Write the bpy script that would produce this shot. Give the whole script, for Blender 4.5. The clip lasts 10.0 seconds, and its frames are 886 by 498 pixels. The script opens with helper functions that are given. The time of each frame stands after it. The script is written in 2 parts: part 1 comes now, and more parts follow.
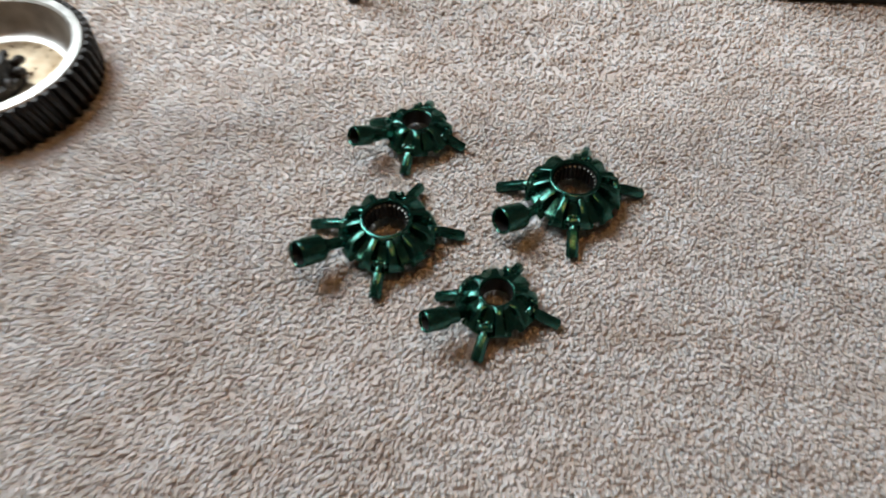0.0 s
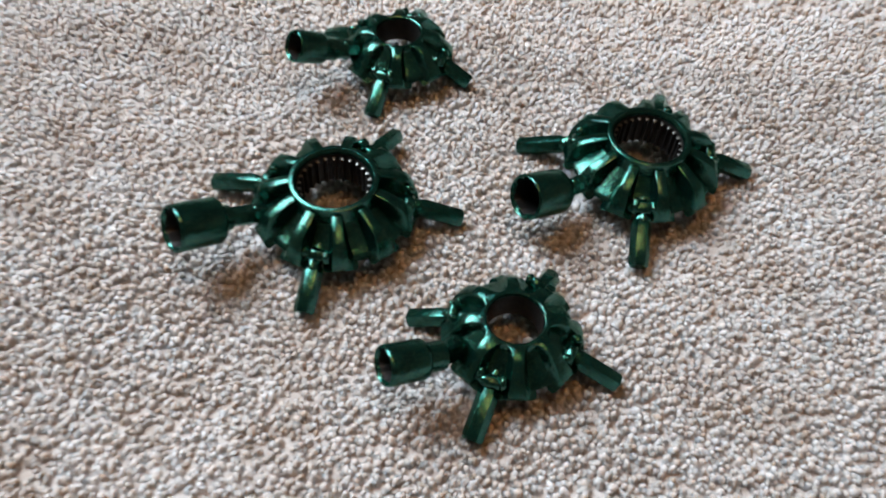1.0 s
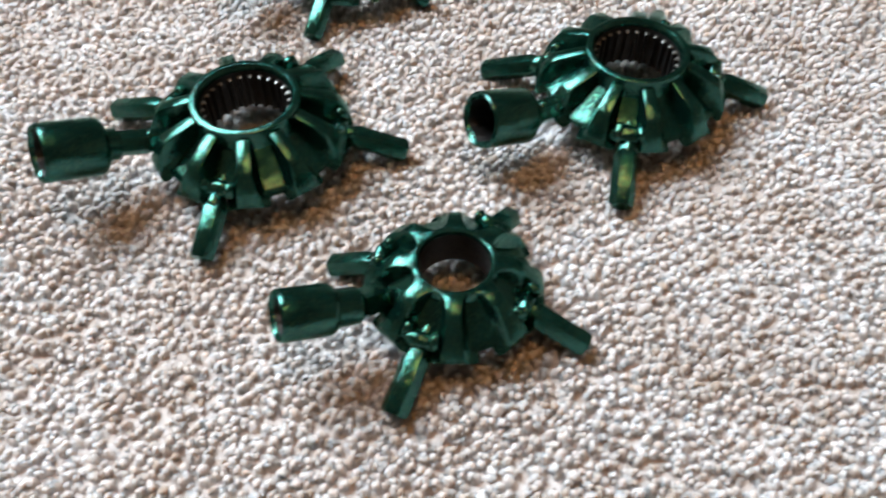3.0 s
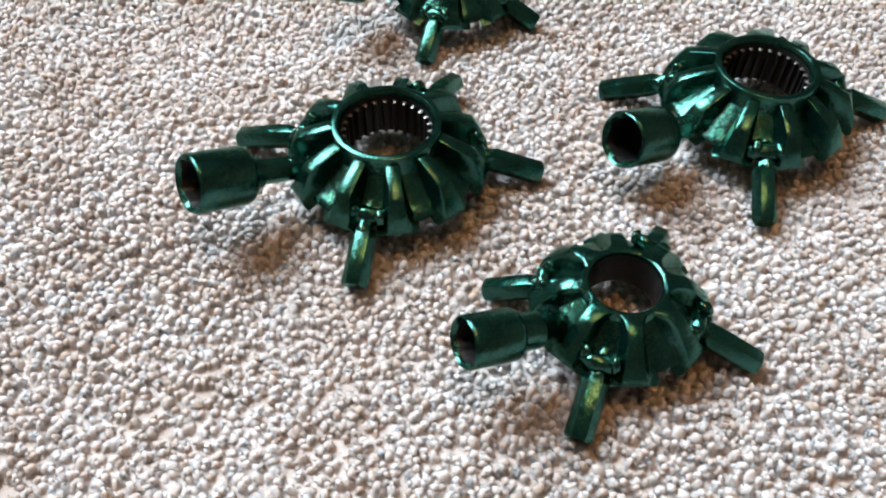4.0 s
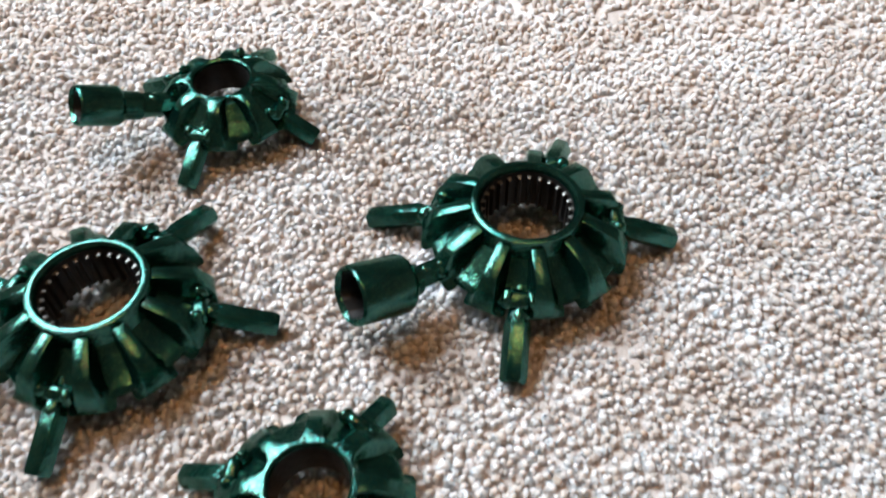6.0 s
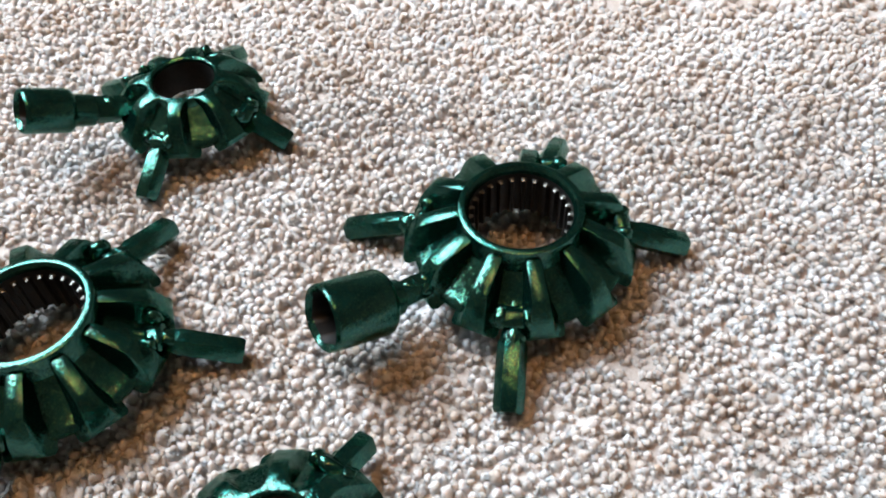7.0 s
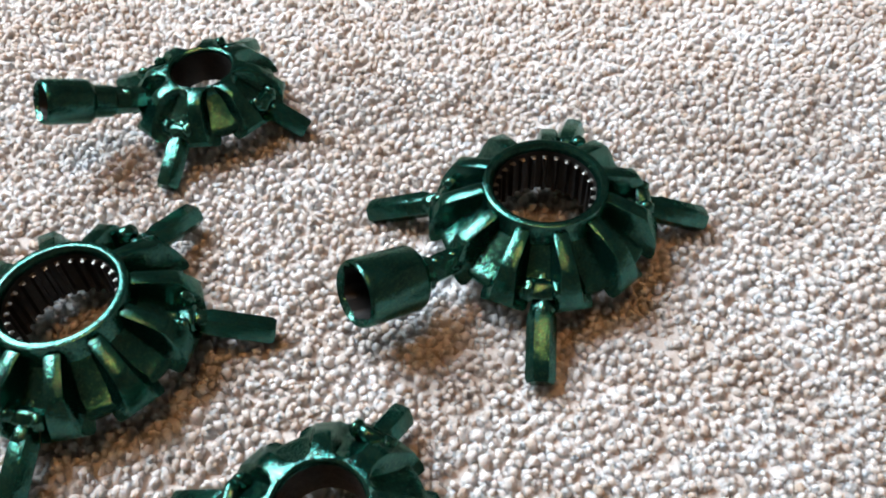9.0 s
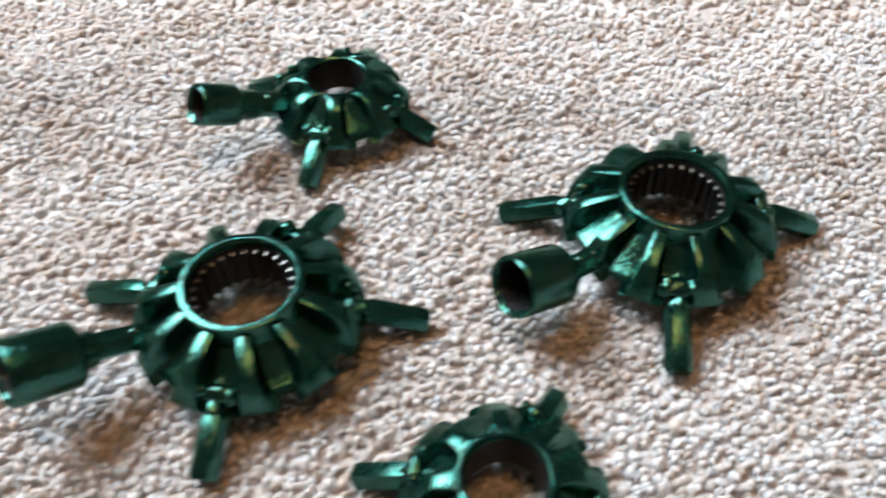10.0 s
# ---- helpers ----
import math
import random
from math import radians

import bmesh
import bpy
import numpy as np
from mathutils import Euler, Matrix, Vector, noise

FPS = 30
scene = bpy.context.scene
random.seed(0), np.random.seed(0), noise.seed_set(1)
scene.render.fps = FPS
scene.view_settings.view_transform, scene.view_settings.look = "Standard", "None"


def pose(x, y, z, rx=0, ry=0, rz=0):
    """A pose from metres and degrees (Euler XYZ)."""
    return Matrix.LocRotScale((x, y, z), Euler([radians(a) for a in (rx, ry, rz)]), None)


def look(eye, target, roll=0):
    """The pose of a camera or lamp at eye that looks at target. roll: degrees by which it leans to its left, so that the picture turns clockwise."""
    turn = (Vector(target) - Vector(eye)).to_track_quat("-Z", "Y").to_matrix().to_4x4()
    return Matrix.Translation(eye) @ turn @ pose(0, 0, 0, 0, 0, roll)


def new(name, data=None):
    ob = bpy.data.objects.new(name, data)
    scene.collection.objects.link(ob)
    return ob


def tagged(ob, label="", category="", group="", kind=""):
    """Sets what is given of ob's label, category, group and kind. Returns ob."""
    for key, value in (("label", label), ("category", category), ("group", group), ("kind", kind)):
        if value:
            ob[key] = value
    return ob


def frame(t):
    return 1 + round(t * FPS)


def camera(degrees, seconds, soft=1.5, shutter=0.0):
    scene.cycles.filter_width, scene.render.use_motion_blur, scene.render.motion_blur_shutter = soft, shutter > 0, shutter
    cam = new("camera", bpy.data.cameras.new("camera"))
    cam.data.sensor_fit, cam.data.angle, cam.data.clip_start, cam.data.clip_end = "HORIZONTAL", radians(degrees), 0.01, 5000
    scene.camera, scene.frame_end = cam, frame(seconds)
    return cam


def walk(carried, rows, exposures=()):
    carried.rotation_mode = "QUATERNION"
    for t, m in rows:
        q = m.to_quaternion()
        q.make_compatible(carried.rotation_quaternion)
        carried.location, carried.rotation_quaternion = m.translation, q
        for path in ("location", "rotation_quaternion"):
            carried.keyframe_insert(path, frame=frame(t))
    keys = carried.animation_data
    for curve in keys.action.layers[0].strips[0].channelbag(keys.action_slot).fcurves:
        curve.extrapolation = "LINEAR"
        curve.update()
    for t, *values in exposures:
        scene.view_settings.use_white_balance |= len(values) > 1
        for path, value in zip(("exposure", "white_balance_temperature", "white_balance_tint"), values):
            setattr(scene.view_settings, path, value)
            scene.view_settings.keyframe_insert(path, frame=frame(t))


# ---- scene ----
cam = camera(56.4, 10.0, soft=1.9, shutter=0.4)
PATH = [
    (0, (0.042, 0.06, 0.371), (-0.075, 1.292, -1.201), -1.4),
    (0.5, (0.025, 0.14, 0.286), (0.034, 1.369, -1.291), 3.8),
    (1, (0.029, 0.174, 0.225), (-0.028, 1.391, -1.361), 4.8),
    (1.5, (0.051, 0.22, 0.184), (-0.022, 1.44, -1.399), 4.3),
    (2, (0.06, 0.231, 0.178), (-0.044, 1.446, -1.408), 2.8),
    (2.5, (0.07, 0.217, 0.178), (-0.068, 1.43, -1.406), 1.7),
    (3, (0.058, 0.194, 0.174), (-0.097, 1.406, -1.409), 1.2),
    (3.2, (0.047, 0.191, 0.171), (-0.115, 1.412, -1.405), 0.9),
    (4.3, (0.011, 0.189, 0.173), (-0.098, 1.455, -1.371), 1.3),
    (4.5, (0.025, 0.185, 0.176), (-0.098, 1.453, -1.366), 0.7),
    (5, (0.064, 0.195, 0.18), (-0.063, 1.473, -1.353), 0.6),
    (5.5, (0.082, 0.211, 0.184), (-0.065, 1.478, -1.356), -0.5),
    (6, (0.083, 0.242, 0.181), (-0.066, 1.506, -1.361), -1.1),
    (6.2, (0.08, 0.252, 0.175), (-0.059, 1.507, -1.376), -0.9),
    (7.3, (0.087, 0.259, 0.16), (-0.075, 1.535, -1.371), -3.1),
    (7.5, (0.084, 0.258, 0.157), (-0.062, 1.527, -1.382), -2.7),
    (8, (0.084, 0.258, 0.157), (-0.05, 1.534, -1.377), -2.7),
    (8.5, (0.081, 0.257, 0.161), (-0.046, 1.547, -1.363), -2.8),
    (9, (0.076, 0.25, 0.161), (-0.044, 1.548, -1.357), -2.5),
    (9.5, (0.07, 0.248, 0.166), (-0.044, 1.547, -1.351), -2.2),
    (9.8, (0.06, 0.245, 0.169), (-0.061, 1.55, -1.34), -1.9),
    (10, (0.04, 0.235, 0.172), (-0.066, 1.55, -1.331), -0.8),
]
walk(cam, [(t, look(eye, target, roll)) for t, eye, target, roll in PATH],
     exposures=[(0.0, -0.74, 6850, 10), (0.5, -0.6, 6650, 10), (1.0, -0.5, 6500, 10), (1.5, -0.2, 6500, 10), (2.0, -0.11, 6500, 10), (10.0, -0.09, 6500, 10)])

# ---- light: one window and one warm ceiling lamp ----
SUN_EL, SUN_ROT = radians(38), radians(-80)
world = bpy.data.worlds.new("sky")
scene.world = world
world.use_nodes = True
wn = world.node_tree
sky = wn.nodes.new("ShaderNodeTexSky")
sky.sky_type, sky.sun_disc = "NISHITA", False
sky.sun_elevation, sky.sun_rotation = SUN_EL, SUN_ROT
wn.links.new(sky.outputs["Color"], wn.nodes["Background"].inputs["Color"])
wn.nodes["Background"].inputs["Strength"].default_value = 0.12


def area_lamp(name, eye, target, sx, sy, watts, colour):
    data = bpy.data.lights.new(name, "AREA")
    data.shape, data.size, data.size_y = "RECTANGLE", sx, sy
    data.energy, data.color = watts, colour
    ob = new(name, data)
    ob.matrix_world = look(eye, target)
    return ob


# room: x -0.85 to 2.3, y -2.0 to 2.6, z to 2.4; window in the x = -0.85 wall
ROOM = (-0.85, 2.3, -2.0, 2.6, 2.4)
WIN = (0.36, 1.30, 0.75, 1.72)
area_lamp("window_light", (-0.80, 0.83, 1.23), (0.0, 0.40, 0.10), 0.82, 0.84, 78.0, (0.78, 0.91, 1.02))
area_lamp("ceiling_light", (0.18, 0.16, 2.36), (0.18, 0.16, 0.0), 0.45, 0.45, 18.0, (1.0, 0.50, 0.18))


# ---- materials ----
def material(name):
    m = bpy.data.materials.new(name)
    m.use_nodes = True
    return m, m.node_tree, m.node_tree.nodes["Principled BSDF"]


def node(nt, kind, **values):
    n = nt.nodes.new("ShaderNode" + kind)
    for key, value in values.items():
        n.inputs[key].default_value = value
    return n


def ramp(nt, source, stops):
    r = nt.nodes.new("ShaderNodeValToRGB")
    while len(r.color_ramp.elements) < len(stops):
        r.color_ramp.elements.new(0.5)
    for e, (p, c) in zip(r.color_ramp.elements, stops):
        e.position, e.color = p, (*c, 1)
    nt.links.new(source, r.inputs["Fac"])
    return r


def mix(nt, fac, a, b, blend="MIX"):
    m = nt.nodes.new("ShaderNodeMix")
    m.data_type, m.blend_type = "RGBA", blend
    for value, socket in ((fac, m.inputs[0]), (a, m.inputs[6]), (b, m.inputs[7])):
        if isinstance(value, bpy.types.NodeSocket):
            nt.links.new(value, socket)
        else:
            socket.default_value = value
    return m.outputs[2]


def coords(nt):
    return nt.nodes.new("ShaderNodeTexCoord").outputs["Object"]


def noise_tex(nt, scale, detail=3.0, rough=0.55, at=None):
    n = node(nt, "TexNoise", Scale=scale, Detail=detail, Roughness=rough)
    nt.links.new(at or coords(nt), n.inputs["Vector"])
    return n.outputs["Fac"]


def bump(nt, height, strength, distance, bsdf):
    b = node(nt, "Bump", Strength=strength, Distance=distance)
    nt.links.new(height, b.inputs["Height"])
    nt.links.new(b.outputs["Normal"], bsdf.inputs["Normal"])
    return b


def green_paint():
    m, nt, bs = material("green_metallic_paint")
    at = coords(nt)
    flake = node(nt, "TexVoronoi", Scale=2700.0)
    nt.links.new(at, flake.inputs["Vector"])
    cloud = noise_tex(nt, 160.0, 4.0, 0.6, at)
    base = ramp(nt, cloud, [(0.3, (0.005, 0.040, 0.033)), (0.7, (0.010, 0.085, 0.068))])
    glint = ramp(nt, flake.outputs["Color"], [(0.55, (0.0, 0.0, 0.0)), (0.95, (1.0, 1.0, 1.0))])
    colour = mix(nt, glint.outputs["Color"], base.outputs["Color"], (0.04, 0.115, 0.065, 1))
    nt.links.new(colour, bs.inputs["Base Color"])
    bs.inputs["Metallic"].default_value = 0.92
    rough = ramp(nt, noise_tex(nt, 420.0, 3.0, 0.6, at), [(0.3, (0.09,) * 3), (0.75, (0.19,) * 3)])
    nt.links.new(rough.outputs["Color"], bs.inputs["Roughness"])
    bs.inputs["Coat Weight"].default_value = 0.4
    bs.inputs["Specular Tint"].default_value = (0.22, 0.55, 0.46, 1)
    bs.inputs["Coat Roughness"].default_value = 0.04
    b = bump(nt, noise_tex(nt, 420.0, 5.0, 0.65, at), 0.34, 0.0006, bs)
    # each metal flake lies a little askew under the clear coat
    skew = nt.nodes.new("ShaderNodeVectorMath")
    skew.operation = "MULTIPLY_ADD"
    skew.inputs[1].default_value = (0.15, 0.15, 0.15)
    nt.links.new(flake.outputs["Color"], skew.inputs[0])
    lift = nt.nodes.new("ShaderNodeVectorMath")
    lift.operation = "SUBTRACT"
    lift.inputs[1].default_value = (0.075, 0.075, 0.075)
    nt.links.new(b.outputs["Normal"], lift.inputs[0])
    nt.links.new(lift.outputs["Vector"], skew.inputs[2])
    unit = nt.nodes.new("ShaderNodeVectorMath")
    unit.operation = "NORMALIZE"
    nt.links.new(skew.outputs["Vector"], unit.inputs[0])
    nt.links.new(unit.outputs["Vector"], bs.inputs["Normal"])
    nt.links.new(b.outputs["Normal"], bs.inputs["Coat Normal"])
    return m


def carpet_yarn(name, far):
    m, nt, bs = material(name)
    at = coords(nt)
    if far:
        cell = node(nt, "TexVoronoi", Scale=330.0)
        nt.links.new(at, cell.inputs["Vector"])
        pick = cell.outputs["Color"]
    else:
        pick = nt.nodes.new("ShaderNodeNewGeometry").outputs["Random Per Island"]
    tone = ramp(nt, pick, [(0.0, (0.45, 0.375, 0.315)), (0.10, (0.56, 0.505, 0.47)), (0.4, (0.62, 0.59, 0.575)), (0.8, (0.64, 0.61, 0.605)), (1.0, (0.66, 0.64, 0.635))])
    patch = ramp(nt, noise_tex(nt, 38.0, 3.0, 0.6, at), [(0.30, (0.78, 0.72, 0.67)), (0.60, (1.0, 1.0, 1.0))])
    fibre = ramp(nt, noise_tex(nt, 1500.0, 5.0, 0.85, at), [(0.26, (0.76, 0.72, 0.69)), (0.60, (1.0, 1.0, 1.0))])
    colour = mix(nt, 1.0, tone.outputs["Color"], patch.outputs["Color"], "MULTIPLY")
    colour = mix(nt, 1.0, colour, fibre.outputs["Color"], "MULTIPLY")
    nt.links.new(colour, bs.inputs["Base Color"])
    bs.inputs["Roughness"].default_value = 0.85
    bs.inputs["Specular IOR Level"].default_value = 0.12
    bs.inputs["Sheen Weight"].default_value = 0.15
    bs.inputs["Subsurface Weight"].default_value = 0.0 if far else 1.0
    bs.inputs["Subsurface Radius"].default_value = (1.0, 0.85, 0.75)
    bs.inputs["Subsurface Scale"].default_value = 0.0015
    bump(nt, noise_tex(nt, 2200.0, 5.0, 0.85, at), 0.4, 0.0012, bs)
    return m


def plain(name, low, high, scale, rough, metal=0.0, relief=0.1):
    m, nt, bs = material(name)
    at = coords(nt)
    tone = ramp(nt, noise_tex(nt, scale, 5.0, 0.6, at), [(0.3, low), (0.7, high)])
    nt.links.new(tone.outputs["Color"], bs.inputs["Base Color"])
    r = ramp(nt, noise_tex(nt, scale * 3.1, 4.0, 0.6, at), [(0.3, (rough * 0.8,) * 3), (0.7, (min(1.0, rough * 1.25),) * 3)])
    nt.links.new(r.outputs["Color"], bs.inputs["Roughness"])
    bs.inputs["Metallic"].default_value = metal
    bump(nt, noise_tex(nt, scale * 9.0, 4.0, 0.6, at), relief, 0.0006, bs)
    return m


GREEN = green_paint()
YARN = carpet_yarn("carpet_yarn", False)
CARPET = carpet_yarn("carpet_weave", True)
WALL = plain("wall_paint", (0.26, 0.22, 0.18), (0.31, 0.27, 0.22), 6.0, 0.75)
CEILING = plain("ceiling_paint", (0.44, 0.39, 0.33), (0.48, 0.43, 0.37), 5.0, 0.85)
FRAME = plain("white_window_paint", (0.76, 0.76, 0.74), (0.82, 0.82, 0.80), 9.0, 0.4)
# near-black colour for bore walls, spline bodies and socket insides
BORE = plain("near_black_inside", (0.004, 0.004, 0.004), (0.012, 0.011, 0.010), 400.0, 0.5, 0.3)
# paler than the spline bodies: the light caught on their ends, put into colour
TIP_GLINT = plain("spline_tip_glint", (0.10, 0.10, 0.09), (0.26, 0.25, 0.23), 300.0, 0.42, 1.0)
STEEL = plain("worn_bright_steel", (0.42, 0.40, 0.37), (0.72, 0.70, 0.66), 55.0, 0.40, 1.0)
OILED = plain("oily_black_iron", (0.004, 0.003, 0.002), (0.015, 0.009, 0.005), 90.0, 0.5, 0.1)
BRONZE = plain("oil_stained_steel", (0.30, 0.20, 0.11), (0.55, 0.44, 0.32), 45.0, 0.3, 1.0)
BLACK = plain("black_lacquer", (0.010, 0.008, 0.007), (0.022, 0.017, 0.014), 30.0, 0.5)
RUBBER = plain("black_rubber", (0.012, 0.012, 0.012), (0.025, 0.025, 0.025), 60.0, 0.7)

# ---- mesh helpers ----


def mesh_of(name, bm, mat, smooth=32, second=None):
    bmesh.ops.recalc_face_normals(bm, faces=bm.faces)
    me = bpy.data.meshes.new(name)
    bm.to_mesh(me)
    bm.free()
    me.materials.append(mat)
    if second:
        me.materials.append(second)
    if smooth:
        me.shade_smooth()
        me.set_sharp_from_angle(angle=radians(smooth))
    return me


def place(name, me, parent=None, m=None, label=""):
    ob = new(name, me)
    ob.parent = parent
    if m is not None:
        ob.matrix_basis = m
    return tagged(ob, label)


def part(name, bm, mat, parent, label="", smooth=32, m=None):
    return place(name, mesh_of(name, bm, mat, smooth), parent, m, label)


def rings(bm, stations, n, close=True, tip=False):
    """Loft of rings: each station gives points (angle -> Vector); the first meets the last when close."""
    rows = [[bm.verts.new(f(math.tau * k / n)) for k in range(n)] for f in stations]
    pairs = list(zip(rows, rows[1:])) + ([(rows[-1], rows[0])] if close else [])
    for a, b in pairs:
        for k in range(n):
            bm.faces.new((a[k], a[(k + 1) % n], b[(k + 1) % n], b[k]))
    if not close:
        bm.faces.new(rows[0])
        bm.faces.new(rows[-1])
    return rows


def lathe(profile, n=64):
    """A closed profile of (radius, height) turned round z."""
    bm = bmesh.new()
    rings(bm, [lambda a, r=r, z=z: Vector((r * math.cos(a), r * math.sin(a), z)) for r, z in profile], n)
    return bm


def lump(radius, stretch, seed, rough=0.22):
    """An uneven blob, as a bead of weld."""
    bm = bmesh.new()
    bmesh.ops.create_icosphere(bm, subdivisions=3, radius=1.0)
    for v in bm.verts:
        d = v.co.copy()
        k = 1.0 + rough * noise.noise(d * 1.6 + Vector((seed, 0, 0))) + 0.5 * rough * noise.noise(d * 4.0 + Vector((0, seed, 0)))
        v.co = Vector((d.x * stretch[0], d.y * stretch[1], d.z * stretch[2])) * radius * k
    return bm


def hex_r(flat, a, turn=0.0):
    """Radius of a hexagon of half width flat in the direction a, corners slightly rounded."""
    b = (a + turn) % (math.pi / 3) - math.pi / 6
    return min(flat / math.cos(b), flat * 1.115)


# ---- structure ----
def box(bm, x0, x1, y0, y1, z0, z1):
    v = [bm.verts.new((x, y, z)) for z in (z0, z1) for y in (y0, y1) for x in (x0, x1)]
    for f in ((0, 1, 3, 2), (4, 5, 7, 6), (0, 1, 5, 4), (2, 3, 7, 6), (0, 2, 6, 4), (1, 3, 7, 5)):
        bm.faces.new([v[k] for k in f])


def structure(name, boxes, mat, label, category):
    bm = bmesh.new()
    for b in boxes:
        box(bm, *b)
    return tagged(part(name, bm, mat, None, smooth=0), label, category, kind="structure")


PILE = 0.0
BACK = PILE - 0.0014
x0, x1, y0, y1, top = ROOM
structure("floor", [(x0 - 0.2, x1 + 0.2, y0 - 0.2, y1 + 0.2, BACK - 0.1, BACK)], CARPET, "greige speckled carpet backing across the room", "floor")
structure("ceiling", [(x0 - 0.2, x1 + 0.2, y0 - 0.2, y1 + 0.2, top, top + 0.1)], CEILING, "plain cream painted ceiling", "ceiling")
structure("wall_north", [(x0 - 0.2, x1 + 0.2, y1, y1 + 0.15, BACK, top)], WALL, "plain taupe painted wall", "wall")
structure("wall_south", [(x0 - 0.2, x1 + 0.2, y0 - 0.15, y0, BACK, top)], WALL, "plain taupe painted wall", "wall")
structure("wall_east", [(x1, x1 + 0.15, y0, y1, BACK, top)], WALL, "plain taupe painted wall", "wall")
a, b, c, d = WIN
structure("wall_west", [(x0 - 0.15, x0, y0, a, BACK, top), (x0 - 0.15, x0, b, y1, BACK, top), (x0 - 0.15, x0, a, b, BACK, c), (x0 - 0.15, x0, a, b, d, top)], WALL, "plain taupe painted wall with a window opening", "wall")


# ---- carpet pile ----
def carpet_pile():
    rng = np.random.default_rng(7)
    step = 0.0019
    gx, gy = np.meshgrid(np.arange(-0.38, 0.42, step), np.arange(0.18, 0.685, step))
    x = (gx + rng.uniform(-0.5, 0.5, gx.shape) * step * 1.1).ravel()
    y = (gy + rng.uniform(-0.5, 0.5, gy.shape) * step * 1.1).ravel()
    keep = (np.abs(x - 0.021) < 0.255 + (y - 0.2) * 0.35) & ((y < 0.50) | (rng.uniform(0, 1, x.shape) < 0.55))
    x, y = x[keep], y[keep]
    n = len(x)

    def field(fx, fy, ph):
        return (np.sin(x * fx + ph + 1.7 * np.sin(y * fy * 0.7 + ph * 2)) + np.sin(y * fy - ph + 1.3 * np.sin(x * fx * 0.6 - ph))) / 2

    # the tufts stand together in small clumps
    x, y = x + 0.0005 * field(930, 870, 0.7), y + 0.0005 * field(880, 910, 3.3)
    rise = 0.0005 * field(41, 47, 0.4) + 0.0003 * field(230, 260, 2.1) + rng.normal(0, 0.00028, n)
    turn = 2.2 * field(60, 52, 1.2) + 1.6 * field(190, 210, 0.3) + rng.normal(0, 1.2, n)
    lean = np.clip(rng.normal(0.42, 0.30, n), 0.03, 1.2)
    fat = np.clip(rng.normal(0.00112, 0.00020, n), 0.0007, 0.0016) * np.where(y < 0.50, 1.0, 1.22)
    length = rng.uniform(0.0006, 0.0022, n)
    way = np.stack([np.cos(turn), np.sin(turn), np.zeros(n)], 1)
    side = np.stack([-np.sin(turn), np.cos(turn), np.zeros(n)], 1)
    up = np.array([0.0, 0.0, 1.0])
    sides = 5
    p = np.stack([x, y, PILE - 0.0021 + rise], 1)
    at, dirs, size = [p.copy()], [lean * 0.35], [fat * 0.85]
    for f, s, k in ((0.8, 0.55, 1.12), (1.0, 0.45, 0.80)):
        d = np.sin(lean * f)[:, None] * way + np.cos(lean * f)[:, None] * up
        p = p + d * (length * s + 0.0005)[:, None]
        at.append(p.copy()), dirs.append(lean * f), size.append(fat * k)
    tip = p + d * (fat * 0.5)[:, None]
    verts = []
    for q, l, s in zip(at, dirs, size):
        u = np.cos(l)[:, None] * way - np.sin(l)[:, None] * up
        for k in range(sides):
            ang = math.tau * k / sides
            r = s * rng.uniform(0.55, 1.35, n)
            verts.append(q + u * (np.cos(ang) * r)[:, None] + side * (np.sin(ang) * r)[:, None])
    verts.append(tip)
    per = len(verts)
    co = np.stack(verts, 1).reshape(-1, 3)
    quads, tris = [], []
    for row in range(len(at) - 1):
        for k in range(sides):
            e = (k + 1) % sides
            quads.append((row * sides + k, row * sides + e, (row + 1) * sides + e, (row + 1) * sides + k))
    last = (len(at) - 1) * sides
    for k in range(sides):
        tris.append((last + k, last + (k + 1) % sides, per - 1))
    base = (np.arange(n) * per)[:, None, None]
    q = (np.array(quads)[None] + base).reshape(-1, 4)
    t = (np.array(tris)[None] + base).reshape(-1, 3)
    # fibres that stand out of the yarn all over its end
    which = np.concatenate([np.repeat(np.arange(n), 3), np.repeat(np.nonzero(y < 0.46)[0], 16)])
    m = len(which)
    f = rng.uniform(0.25, 1.0, m)[:, None]
    ang = rng.uniform(0, math.tau, m)
    mid = np.where(f < 0.6, at[0][which] + (at[1][which] - at[0][which]) * f / 0.6, at[1][which] + (at[2][which] - at[1][which]) * (f - 0.6) / 0.4)
    bend = lean[which] * 0.85
    u = np.cos(bend)[:, None] * way[which] - np.sin(bend)[:, None] * up
    out = u * np.cos(ang)[:, None] + side[which] * np.sin(ang)[:, None]
    fq = mid + out * (fat[which] * rng.uniform(0.45, 0.95, m))[:, None]
    fd = out * 0.75 + d[which] * 0.7 + rng.normal(0, 0.45, (m, 3))
    fd /= np.linalg.norm(fd, axis=1)[:, None]
    fs = np.cross(fd, rng.normal(0, 1, fd.shape))
    fs /= np.linalg.norm(fs, axis=1)[:, None]
    fl = rng.uniform(0.0006, 0.0019, m)[:, None]
    fw = rng.uniform(0.00009, 0.00020, m)[:, None]
    fibres = np.stack([fq - fs * fw, fq + fs * fw, fq + fd * fl], 1).reshape(-1, 3)
    t = np.concatenate([t, len(co) + np.arange(len(fibres)).reshape(-1, 3)])
    co = np.concatenate([co, fibres])
    me = bpy.data.meshes.new("carpet_pile")
    me.vertices.add(len(co))
    me.vertices.foreach_set("co", co.ravel())
    me.loops.add(q.size + t.size)
    me.loops.foreach_set("vertex_index", np.concatenate([q.ravel(), t.ravel()]))
    starts = np.concatenate([np.arange(len(q)) * 4, q.size + np.arange(len(t)) * 3])
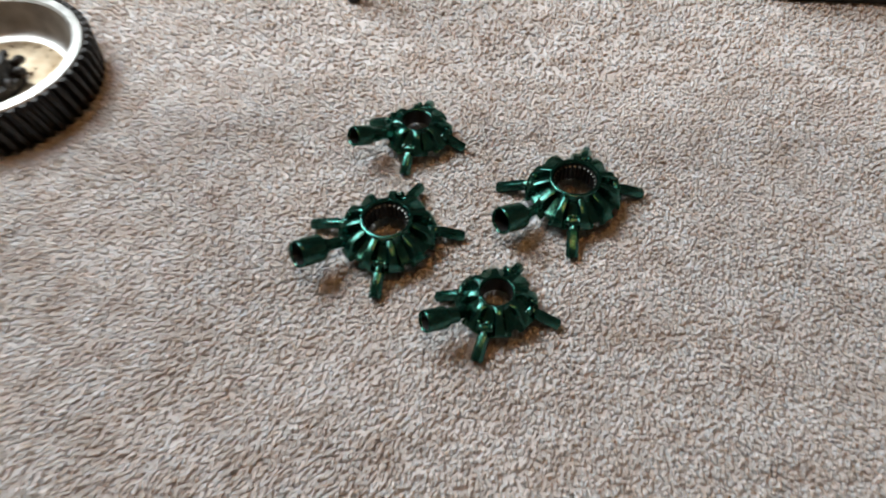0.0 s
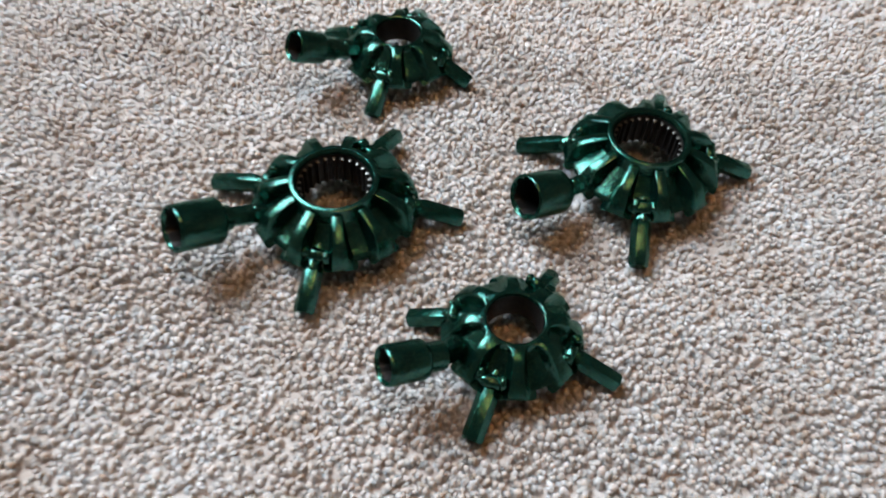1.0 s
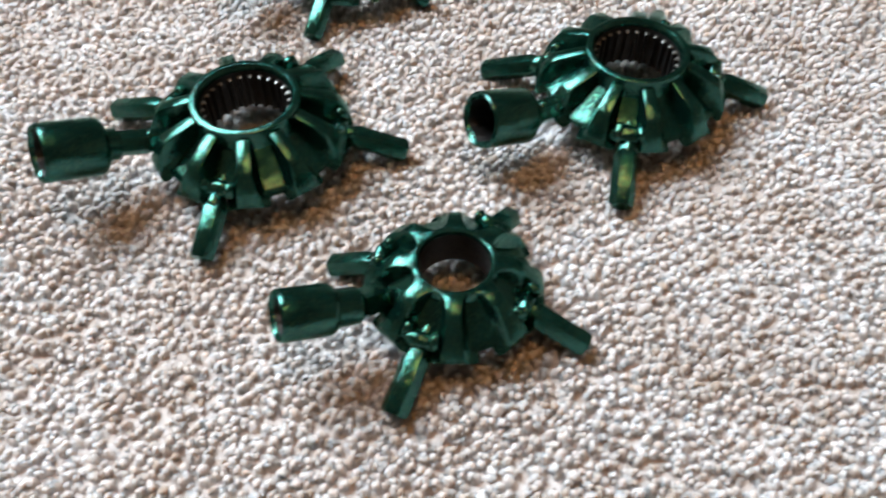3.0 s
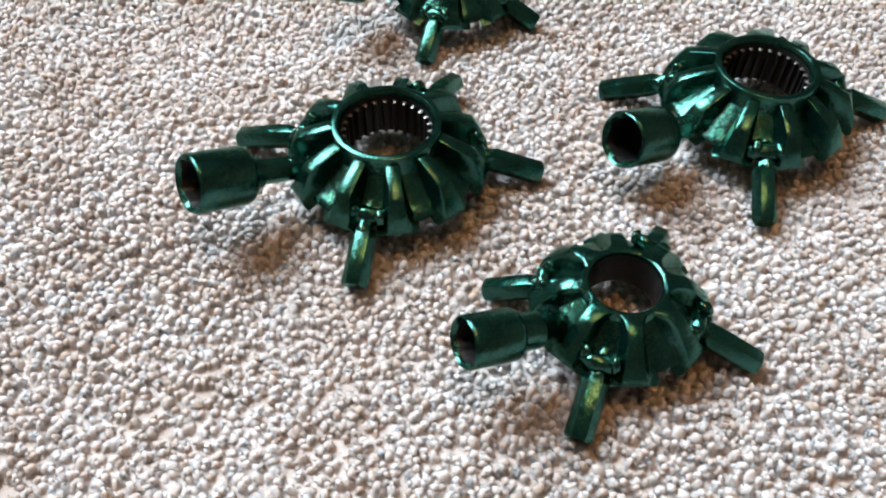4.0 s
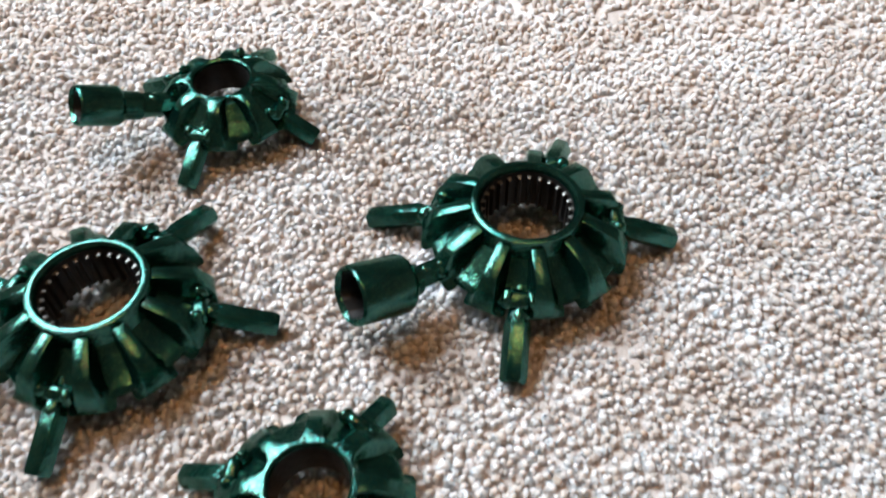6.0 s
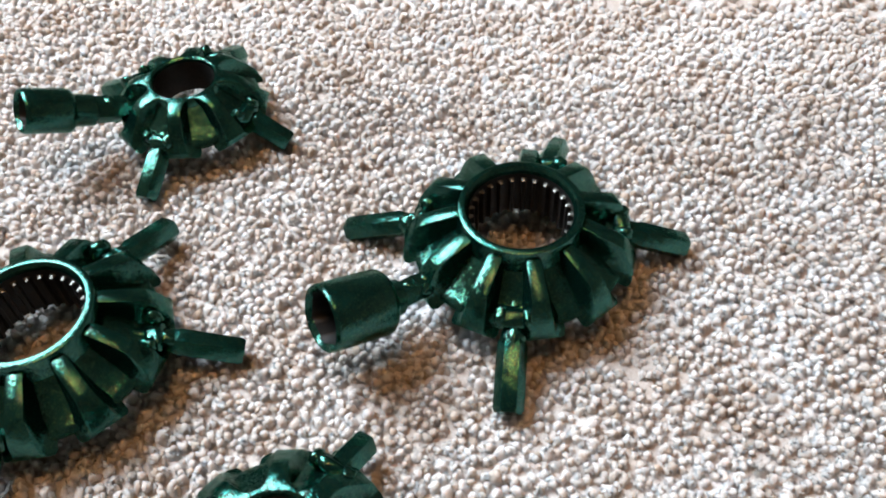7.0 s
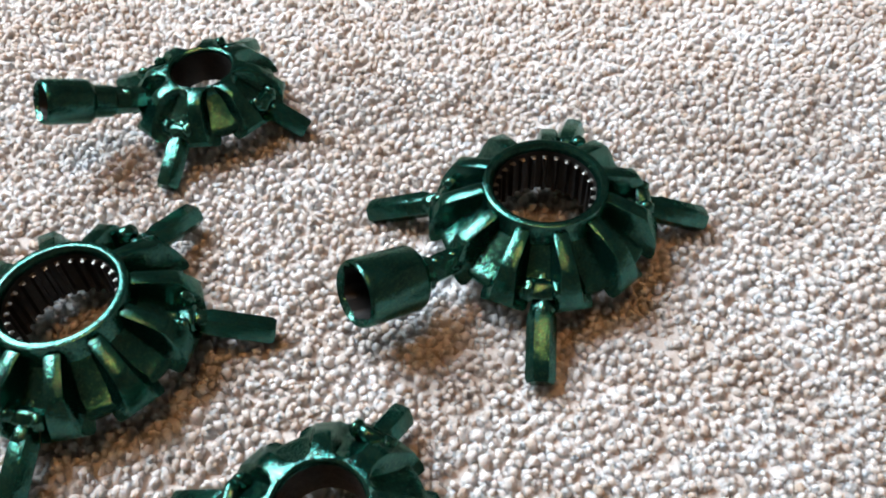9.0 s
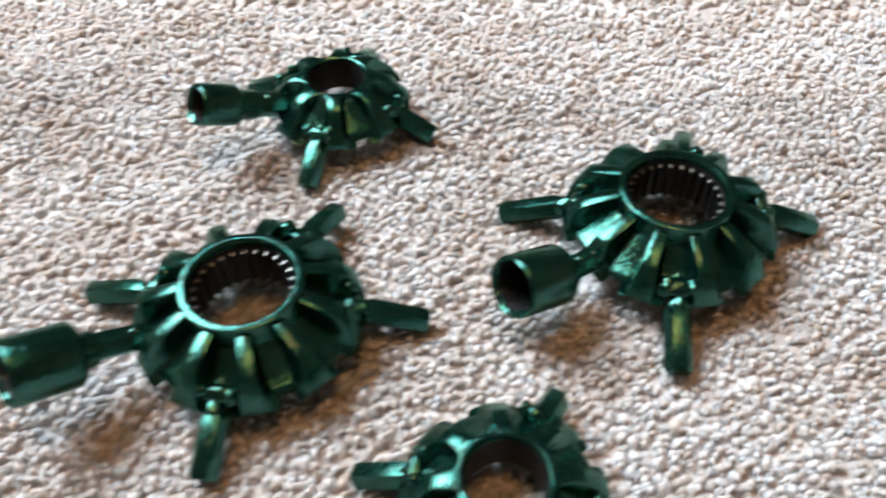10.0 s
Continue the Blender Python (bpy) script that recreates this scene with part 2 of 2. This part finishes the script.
    me.polygons.add(len(starts))
    me.polygons.foreach_set("loop_start", starts)
    me.update(calc_edges=True)
    me.shade_smooth()
    me.materials.append(YARN)
    ob = new("carpet_pile", me)
    return tagged(ob, "greige twisted-yarn carpet pile with beige and brown flecks", "carpet", kind="stuff")


carpet_pile()


# ---- gear sculptures ----
def tooth_mesh(stations):
    """A gear tooth lofted outwards along x. Each station: x, height of the land, height of the root, half width of land and root."""
    bm = bmesh.new()
    rows = []
    for x, zt, zr, wt, wr in stations:
        h, c = zt - zr, min(0.0006, (zt - zr) * 0.2)
        half = [(wr, zr), (wt + (wr - wt) * 0.52, zr + h * 0.20), (wt + (wr - wt) * 0.16, zr + h * 0.54), (wt, zt - c), (wt - 0.35 * c, zt - 0.3 * c), (wt - c, zt)]
        pts = [(-y, z) for y, z in half] + [(y, z) for y, z in reversed(half)]
        rows.append([bm.verts.new((x, y, z)) for y, z in pts])
    n = len(rows[0])
    for p, q in zip(rows, rows[1:]):
        for k in range(n):
            bm.faces.new((p[k], p[(k + 1) % n], q[(k + 1) % n], q[k]))
    bm.faces.new(rows[0])
    bm.faces.new(rows[-1])
    return mesh_of("tooth", bm, GREEN, 27)


# side gear: wide splined bore with a raised collar, 11 teeth
SIDE_HUB = [(0.0122, 0.0086), (0.0122, 0.0212), (0.0126, 0.0224), (0.0132, 0.0230), (0.0141, 0.0231), (0.0147, 0.0228), (0.0150, 0.0219), (0.0151, 0.0200),
            (0.0155, 0.0176), (0.0200, 0.0142), (0.0240, 0.0116), (0.0253, 0.0111), (0.0258, 0.0104), (0.0255, 0.0094), (0.0240, 0.0086)]
SIDE_TOOTH = [(0.0144, 0.0214, 0.0150, 0.0017, 0.0028), (0.0158, 0.0213, 0.0148, 0.0019, 0.0033), (0.0200, 0.0198, 0.0122, 0.0020, 0.0044), (0.0240, 0.0182, 0.0104, 0.0021, 0.0054),
              (0.0250, 0.0172, 0.0096, 0.0022, 0.0056), (0.0268, 0.0140, 0.0087, 0.0027, 0.0056), (0.0277, 0.0119, 0.0087, 0.0029, 0.0052), (0.0281, 0.0105, 0.0091, 0.0028, 0.0042)]
# pinion: plain bore, flat star-shaped top, 8 teeth
PINION_HUB = [(0.0085, 0.0078), (0.0085, 0.0177), (0.0088, 0.0185), (0.0094, 0.0189), (0.0101, 0.0188), (0.0106, 0.0180), (0.0109, 0.0166), (0.0140, 0.0140), (0.0182, 0.0110),
              (0.0194, 0.0102), (0.0199, 0.0095), (0.0196, 0.0085), (0.0186, 0.0078)]
PINION_TOOTH = [(0.0092, 0.0189, 0.0150, 0.0036, 0.0037), (0.0112, 0.0189, 0.0145, 0.0023, 0.0030), (0.0140, 0.0184, 0.0124, 0.0019, 0.0041), (0.0161, 0.0172, 0.0107, 0.0019, 0.0051),
                (0.0171, 0.0158, 0.0099, 0.0020, 0.0054), (0.0196, 0.0131, 0.0085, 0.0024, 0.0062), (0.0212, 0.0111, 0.0079, 0.0029, 0.0060), (0.0219, 0.0098, 0.0083, 0.0028, 0.0046)]
SIDE_TOOTH_MESH, PINION_TOOTH_MESH = tooth_mesh(SIDE_TOOTH), tooth_mesh(PINION_TOOTH)


def spline_mesh():
    bm = bmesh.new()
    stations = [(0.0088, 0.0012, 0.0004), (0.0196, 0.0012, 0.0004), (0.0199, 0.0005, 0.0001)]
    rows = []
    for z, h, w in stations:
        rows.append([bm.verts.new((x, y, z)) for x, y in ((0.0125, -0.0009), (0.0123 - h, -w), (0.0123 - h, w), (0.0125, 0.0009))])
    for p, q in zip(rows, rows[1:]):
        for k in range(4):
            bm.faces.new((p[k], p[(k + 1) % 4], q[(k + 1) % 4], q[k]))
    bm.faces.new(rows[0]), bm.faces.new(rows[-1])
    # the end chamfers take the painted glint, the rest stays near-black
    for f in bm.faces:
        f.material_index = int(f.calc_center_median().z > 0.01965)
    return mesh_of("spline", bm, BORE, 25, TIP_GLINT)


SPLINE_MESH = spline_mesh()


def leg_mesh(flat, length, neck):
    """A hex bit along x: a thin round neck, then the hexagonal shank with chamfered end."""
    bm = bmesh.new()
    r0 = flat * 0.62

    def ring(x, f):
        return lambda a: Vector((x, f(a) * math.cos(a), f(a) * math.sin(a)))

    rings(bm, [ring(0, lambda a: r0), ring(neck * 0.75, lambda a: r0), ring(neck, lambda a: hex_r(flat * 0.80, a)), ring(neck + 0.0022, lambda a: hex_r(flat, a)),
               ring(length - 0.0009, lambda a: hex_r(flat, a)), ring(length, lambda a: hex_r(flat * 0.86, a))], 24, close=False)
    return mesh_of("leg", bm, GREEN, 30)


def socket_mesh(radius, length, flat):
    """A hex socket along x with its open end at the far end."""
    bm = bmesh.new()

    def ring(x, f):
        return lambda a: Vector((x, f(a) * math.cos(a), f(a) * math.sin(a)))

    rows = [ring(0, lambda a: radius * 0.60), ring(0, lambda a: radius * 0.88), ring(0.0008, lambda a: radius * 0.97), ring(0.0016, lambda a: radius), ring(length - 0.0010, lambda a: radius),
            ring(length - 0.0003, lambda a: radius * 0.97), ring(length, lambda a: radius * 0.92), ring(length - 0.0003, lambda a: radius * 0.87),
            ring(length - 0.0012, lambda a: hex_r(flat, a, 0.3)), ring(length * 0.35, lambda a: hex_r(flat, a, 0.3)), ring(length * 0.33, lambda a: flat * 0.4)]
    rings(bm, rows, 48, close=False)
    # faces inside the hex hole are near-black, the rest green
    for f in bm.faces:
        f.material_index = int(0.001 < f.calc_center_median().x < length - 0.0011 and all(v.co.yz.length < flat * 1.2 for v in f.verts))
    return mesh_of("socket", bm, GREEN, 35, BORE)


def rod_mesh(name, profile, six=False):
    """A turned rod along x from (x, radius) pairs."""
    bm = bmesh.new()
    rings(bm, [lambda a, x=x, r=r: Vector((x, (hex_r(r, a) if six else r) * math.cos(a), (hex_r(r, a) if six else r) * math.sin(a))) for x, r in profile], 24, close=False)
    return mesh_of(name, bm, GREEN, 32)


def spoke(azimuth, r, z, dip):
    """The pose of a part that points outwards at that azimuth, dipping down by dip degrees."""
    return pose(r * math.cos(radians(azimuth)), r * math.sin(radians(azimuth)), z, 0, dip, azimuth)


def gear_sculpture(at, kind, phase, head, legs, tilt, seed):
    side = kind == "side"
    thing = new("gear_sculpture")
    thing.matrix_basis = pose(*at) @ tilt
    bm = lathe(SIDE_HUB if side else PINION_HUB, 72)
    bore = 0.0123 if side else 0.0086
    # faces of the bore wall are near-black
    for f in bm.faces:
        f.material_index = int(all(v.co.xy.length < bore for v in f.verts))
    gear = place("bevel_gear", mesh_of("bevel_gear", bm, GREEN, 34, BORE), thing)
    n = 11 if side else 8
    for k in range(n):
        place("tooth", SIDE_TOOTH_MESH if side else PINION_TOOTH_MESH, gear, pose(0, 0, 0, 0, 0, phase + 360 * k / n))
    if side:
        for k in range(26):
            place("spline", SPLINE_MESH, gear, pose(0, 0, 0, 0, 0, 360 * k / 26 + 5))
    rng = random.Random(seed)
    for az, r_in, z_in, r_tip, z_tip in legs:
        run, drop = r_tip - r_in, z_in - z_tip
        length, dip = math.hypot(run, drop), math.degrees(math.atan2(drop, run))
        leg = place("leg", leg_mesh(0.0031 if side else 0.0030, length, length * 0.32), thing, spoke(az, r_in, z_in, dip))
        # the weld fills the valley between two teeth and runs down on the leg
        along = (0.0255 if side else 0.0195) - r_in
        for x, y, z, size, stretch in ((along - 0.0012, 0.0, 0.0014, 0.0030, (0.8, 1.75, 0.75)), (along - 0.0020, -0.0034, 0.0024, 0.0020, (1.1, 0.9, 1.1)),
                                       (along - 0.0016, 0.0034, 0.0026, 0.0021, (1.2, 0.8, 1.2)), (along + 0.0024, 0.0004, 0.0006, 0.0027, (1.5, 0.95, 0.85))):
            m = pose(x + rng.uniform(-0.0005, 0.0005), y + rng.uniform(-0.0005, 0.0005), z + rng.uniform(-0.0004, 0.0004), rng.uniform(-20, 20), 0, rng.uniform(-12, 12))
            part("weld_bead", lump(size * rng.uniform(0.9, 1.1) * (1.0 if side else 0.92), stretch, seed + 900 * x + az + 300 * y, 0.24), GREEN, leg, "", 180, m)
    root, back, end, rad, flat = (Vector(head[0]), Vector(head[1]), Vector(head[2]), *head[3:])
    way = (end - back).normalized()
    turn = way.to_track_quat("X", "Z").to_matrix().to_4x4()
    socket = place("socket", socket_mesh(rad, (end - back).length, flat), thing, Matrix.Translation(back) @ turn)
    if side:
        place("collar", rod_mesh("collar", [(-0.0040, rad * 0.46), (-0.0036, rad * 0.54), (-0.0006, rad * 0.57), (0.0004, rad * 0.60)]), socket)
        thick = 0.40
    else:
        place("collar", rod_mesh("collar", [(-0.0064, rad * 0.60), (-0.0058, rad * 0.72), (-0.0006, rad * 0.74), (0.0004, rad * 0.78)]), socket)
        thick = 0.56
    start = back - way * (0.0034 if side else 0.0056)
    reach = (root - start).length
    shank = Matrix.Translation(root) @ (start - root).to_track_quat("X", "Z").to_matrix().to_4x4()
    place("drive_shank", rod_mesh("drive_shank", [(0, rad * thick * 0.9), (reach * 0.5, rad * thick), (reach, rad * thick)], True), thing, shank)
    for j in range(4):
        m = Matrix.Translation(root.lerp(start, 0.05 + 0.17 * j)) @ pose(rng.uniform(-0.0012, 0.0012), rng.uniform(-0.0012, 0.0012), rng.uniform(0.0, 0.0014))
        part("weld_bead", lump(rng.uniform(0.0019, 0.0027), (1.1, 1.0, 0.9), seed + 31 * j, 0.22), GREEN, thing, "", 180, m)
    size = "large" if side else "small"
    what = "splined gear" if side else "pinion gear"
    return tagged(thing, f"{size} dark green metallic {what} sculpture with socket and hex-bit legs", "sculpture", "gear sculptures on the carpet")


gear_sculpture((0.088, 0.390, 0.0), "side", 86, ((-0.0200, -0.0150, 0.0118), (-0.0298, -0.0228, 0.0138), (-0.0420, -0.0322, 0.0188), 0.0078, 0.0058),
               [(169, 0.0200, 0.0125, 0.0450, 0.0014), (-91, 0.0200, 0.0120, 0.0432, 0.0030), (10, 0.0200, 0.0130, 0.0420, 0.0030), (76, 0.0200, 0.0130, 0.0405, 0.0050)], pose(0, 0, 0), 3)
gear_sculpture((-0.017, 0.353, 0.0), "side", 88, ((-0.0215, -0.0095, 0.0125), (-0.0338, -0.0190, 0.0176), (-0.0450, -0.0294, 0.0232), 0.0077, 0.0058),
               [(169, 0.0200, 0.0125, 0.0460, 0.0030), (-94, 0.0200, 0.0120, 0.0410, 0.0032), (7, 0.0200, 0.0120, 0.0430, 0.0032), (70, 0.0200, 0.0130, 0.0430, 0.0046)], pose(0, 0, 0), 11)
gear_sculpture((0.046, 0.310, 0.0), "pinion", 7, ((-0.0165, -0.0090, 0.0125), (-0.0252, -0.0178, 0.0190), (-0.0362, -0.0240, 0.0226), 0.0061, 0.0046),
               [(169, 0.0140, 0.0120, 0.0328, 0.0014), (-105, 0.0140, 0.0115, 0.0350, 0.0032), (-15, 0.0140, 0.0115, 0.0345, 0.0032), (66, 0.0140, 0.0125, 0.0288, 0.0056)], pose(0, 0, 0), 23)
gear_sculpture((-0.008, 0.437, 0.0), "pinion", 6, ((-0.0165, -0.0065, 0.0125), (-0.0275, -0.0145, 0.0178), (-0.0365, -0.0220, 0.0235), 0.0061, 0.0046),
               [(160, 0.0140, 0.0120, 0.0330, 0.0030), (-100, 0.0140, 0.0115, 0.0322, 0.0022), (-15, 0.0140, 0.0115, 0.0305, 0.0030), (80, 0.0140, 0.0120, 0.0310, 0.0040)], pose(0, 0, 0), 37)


# ---- steel drum gear lying on the carpet ----
def drum_gear(at, r, height):
    thing = new("drum_gear")
    thing.matrix_basis = pose(*at)
    ri = r - 0.0125
    bm = lathe([(r - 0.005, 0.0), (r - 0.005, height - 0.004), (r - 0.0052, height - 0.001), (r - 0.0062, height), (ri + 0.001, height + 0.0004), (ri - 0.0006, height - 0.001), (ri - 0.002, 0.011), (ri - 0.006, 0.0065), (ri - 0.010, 0.0052), (0.016, 0.0050), (0.016, 0.0)], 96)
    for f in bm.faces:
        f.material_index = int(all(v.co.xy.length > r - 0.0055 for v in f.verts))
    place("drum", mesh_of("drum", bm, STEEL, 40, OILED), thing, label="worn bright steel bowl with oily black flank")
    part("floor_ring", lathe([(0.020, 0.0054), (0.020, 0.0064), (0.030, 0.0068), (ri - 0.012, 0.0064), (ri - 0.0115, 0.0055)], 72), BRONZE, thing, "oil-stained steel floor")
    hub = part("hub", lathe([(0.006, 0.004), (0.006, 0.024), (0.008, 0.0255), (0.0115, 0.0255), (0.0125, 0.024), (0.0140, 0.014), (0.0185, 0.0125), (0.0185, 0.004)], 48), OILED, thing, "oily dark hub")
    for k in range(9):
        part("hub_tooth", lump(0.0042, (1.25, 0.8, 0.9), k, 0.25), OILED, hub, "", 50, spoke(40 * k + 10, 0.0185, 0.0150, 0))
    bm = bmesh.new()
    rows = []
    for z, twist, h in ((0.001, 0.13, 0.55), (0.004, 0.12, 1.0), (height * 0.5, 0.07, 1.0), (height - 0.004, 0.015, 1.0), (height - 0.0008, 0.0, 0.6)):
        row = []
        for x, w in ((r - 0.0045, 0.0029), (r - 0.0045 + 0.0045 * h, 0.0012)):
            for s in (-1, 1):
                y = s * w + twist * r
                row.append(bm.verts.new((x * math.cos(y / r), x * math.sin(y / r), z)))
        rows.append([row[0], row[2], row[3], row[1]])
    for p, q in zip(rows, rows[1:]):
        for k in range(4):
            bm.faces.new((p[k], p[(k + 1) % 4], q[(k + 1) % 4], q[k]))
    bm.faces.new(rows[0]), bm.faces.new(rows[-1])
    me = mesh_of("gear_tooth", bm, OILED, 40)
    for k in range(56):
        place("gear_tooth", me, thing, pose(0, 0, 0, 0, 0, 360 * k / 56), "oily black helical tooth" if k == 0 else "")
    return tagged(thing, "steel drum gear with oily black outer teeth and bright bowl", "gear")


drum_gear((-0.297, 0.469, PILE - 0.001), 0.0705, 0.033)


# ---- dark furniture at the edge of the view ----
def dark_base(at):
    # base of some dark furniture; only its front edge is known, the rest made up
    thing = new("furniture_base")
    thing.matrix_basis = pose(*at)
    bm = bmesh.new()

    def outline(z, inset):
        def f(a):
            c, s = math.cos(a), math.sin(a)
            ex, ey = 0.125 - inset, 0.080 - inset
            return Vector((math.copysign(abs(c) ** 0.32, c) * ex, math.copysign(abs(s) ** 0.32, s) * ey, z))
        return f

    rings(bm, [outline(z, i) for z, i in ((0.0, 0.004), (0.003, 0.001), (0.010, 0.0), (0.085, 0.0), (0.092, 0.002), (0.095, 0.008))], 64, close=False)
    part("body", bm, BLACK, thing, "", 40)
    return tagged(thing, "dark brown-black round-cornered furniture base standing on the carpet", "box")


def dark_leg(at):
    # leg of some piece of furniture; the shaft above the foot is made up
    thing = new("furniture_leg")
    thing.matrix_basis = pose(*at)
    part("shaft", lathe([(0.0005, 0.012), (0.0050, 0.012), (0.0075, 0.16), (0.0005, 0.16)], 32), BLACK, thing)
    part("rubber_foot", lathe([(0.0004, 0.0), (0.0036, 0.0), (0.0046, 0.0012), (0.0052, 0.0118), (0.0004, 0.0118)], 32), RUBBER, thing, "black rubber foot")
    return tagged(thing, "slim black furniture leg with rubber foot on the carpet", "stand")


dark_base((0.336, 0.676, PILE))
dark_leg((-0.070, 0.583, PILE))

# ---- window in the west wall ----
wf = tagged(new("window_1"), "white-framed window with two clear panes", "window", kind="structure")
for ys in ((a, a + 0.05), (b - 0.05, b), ((a + b) / 2 - 0.025, (a + b) / 2 + 0.025)):
    bm = bmesh.new()
    box(bm, x0 - 0.11, x0 - 0.06, ys[0], ys[1], c + 0.05, d - 0.05)
    part("window_frame", bm, FRAME, wf, smooth=0)
for zs in ((c, c + 0.05), (d - 0.05, d)):
    bm = bmesh.new()
    box(bm, x0 - 0.11, x0 - 0.06, a, b, zs[0], zs[1])
    part("window_frame", bm, FRAME, wf, smooth=0)
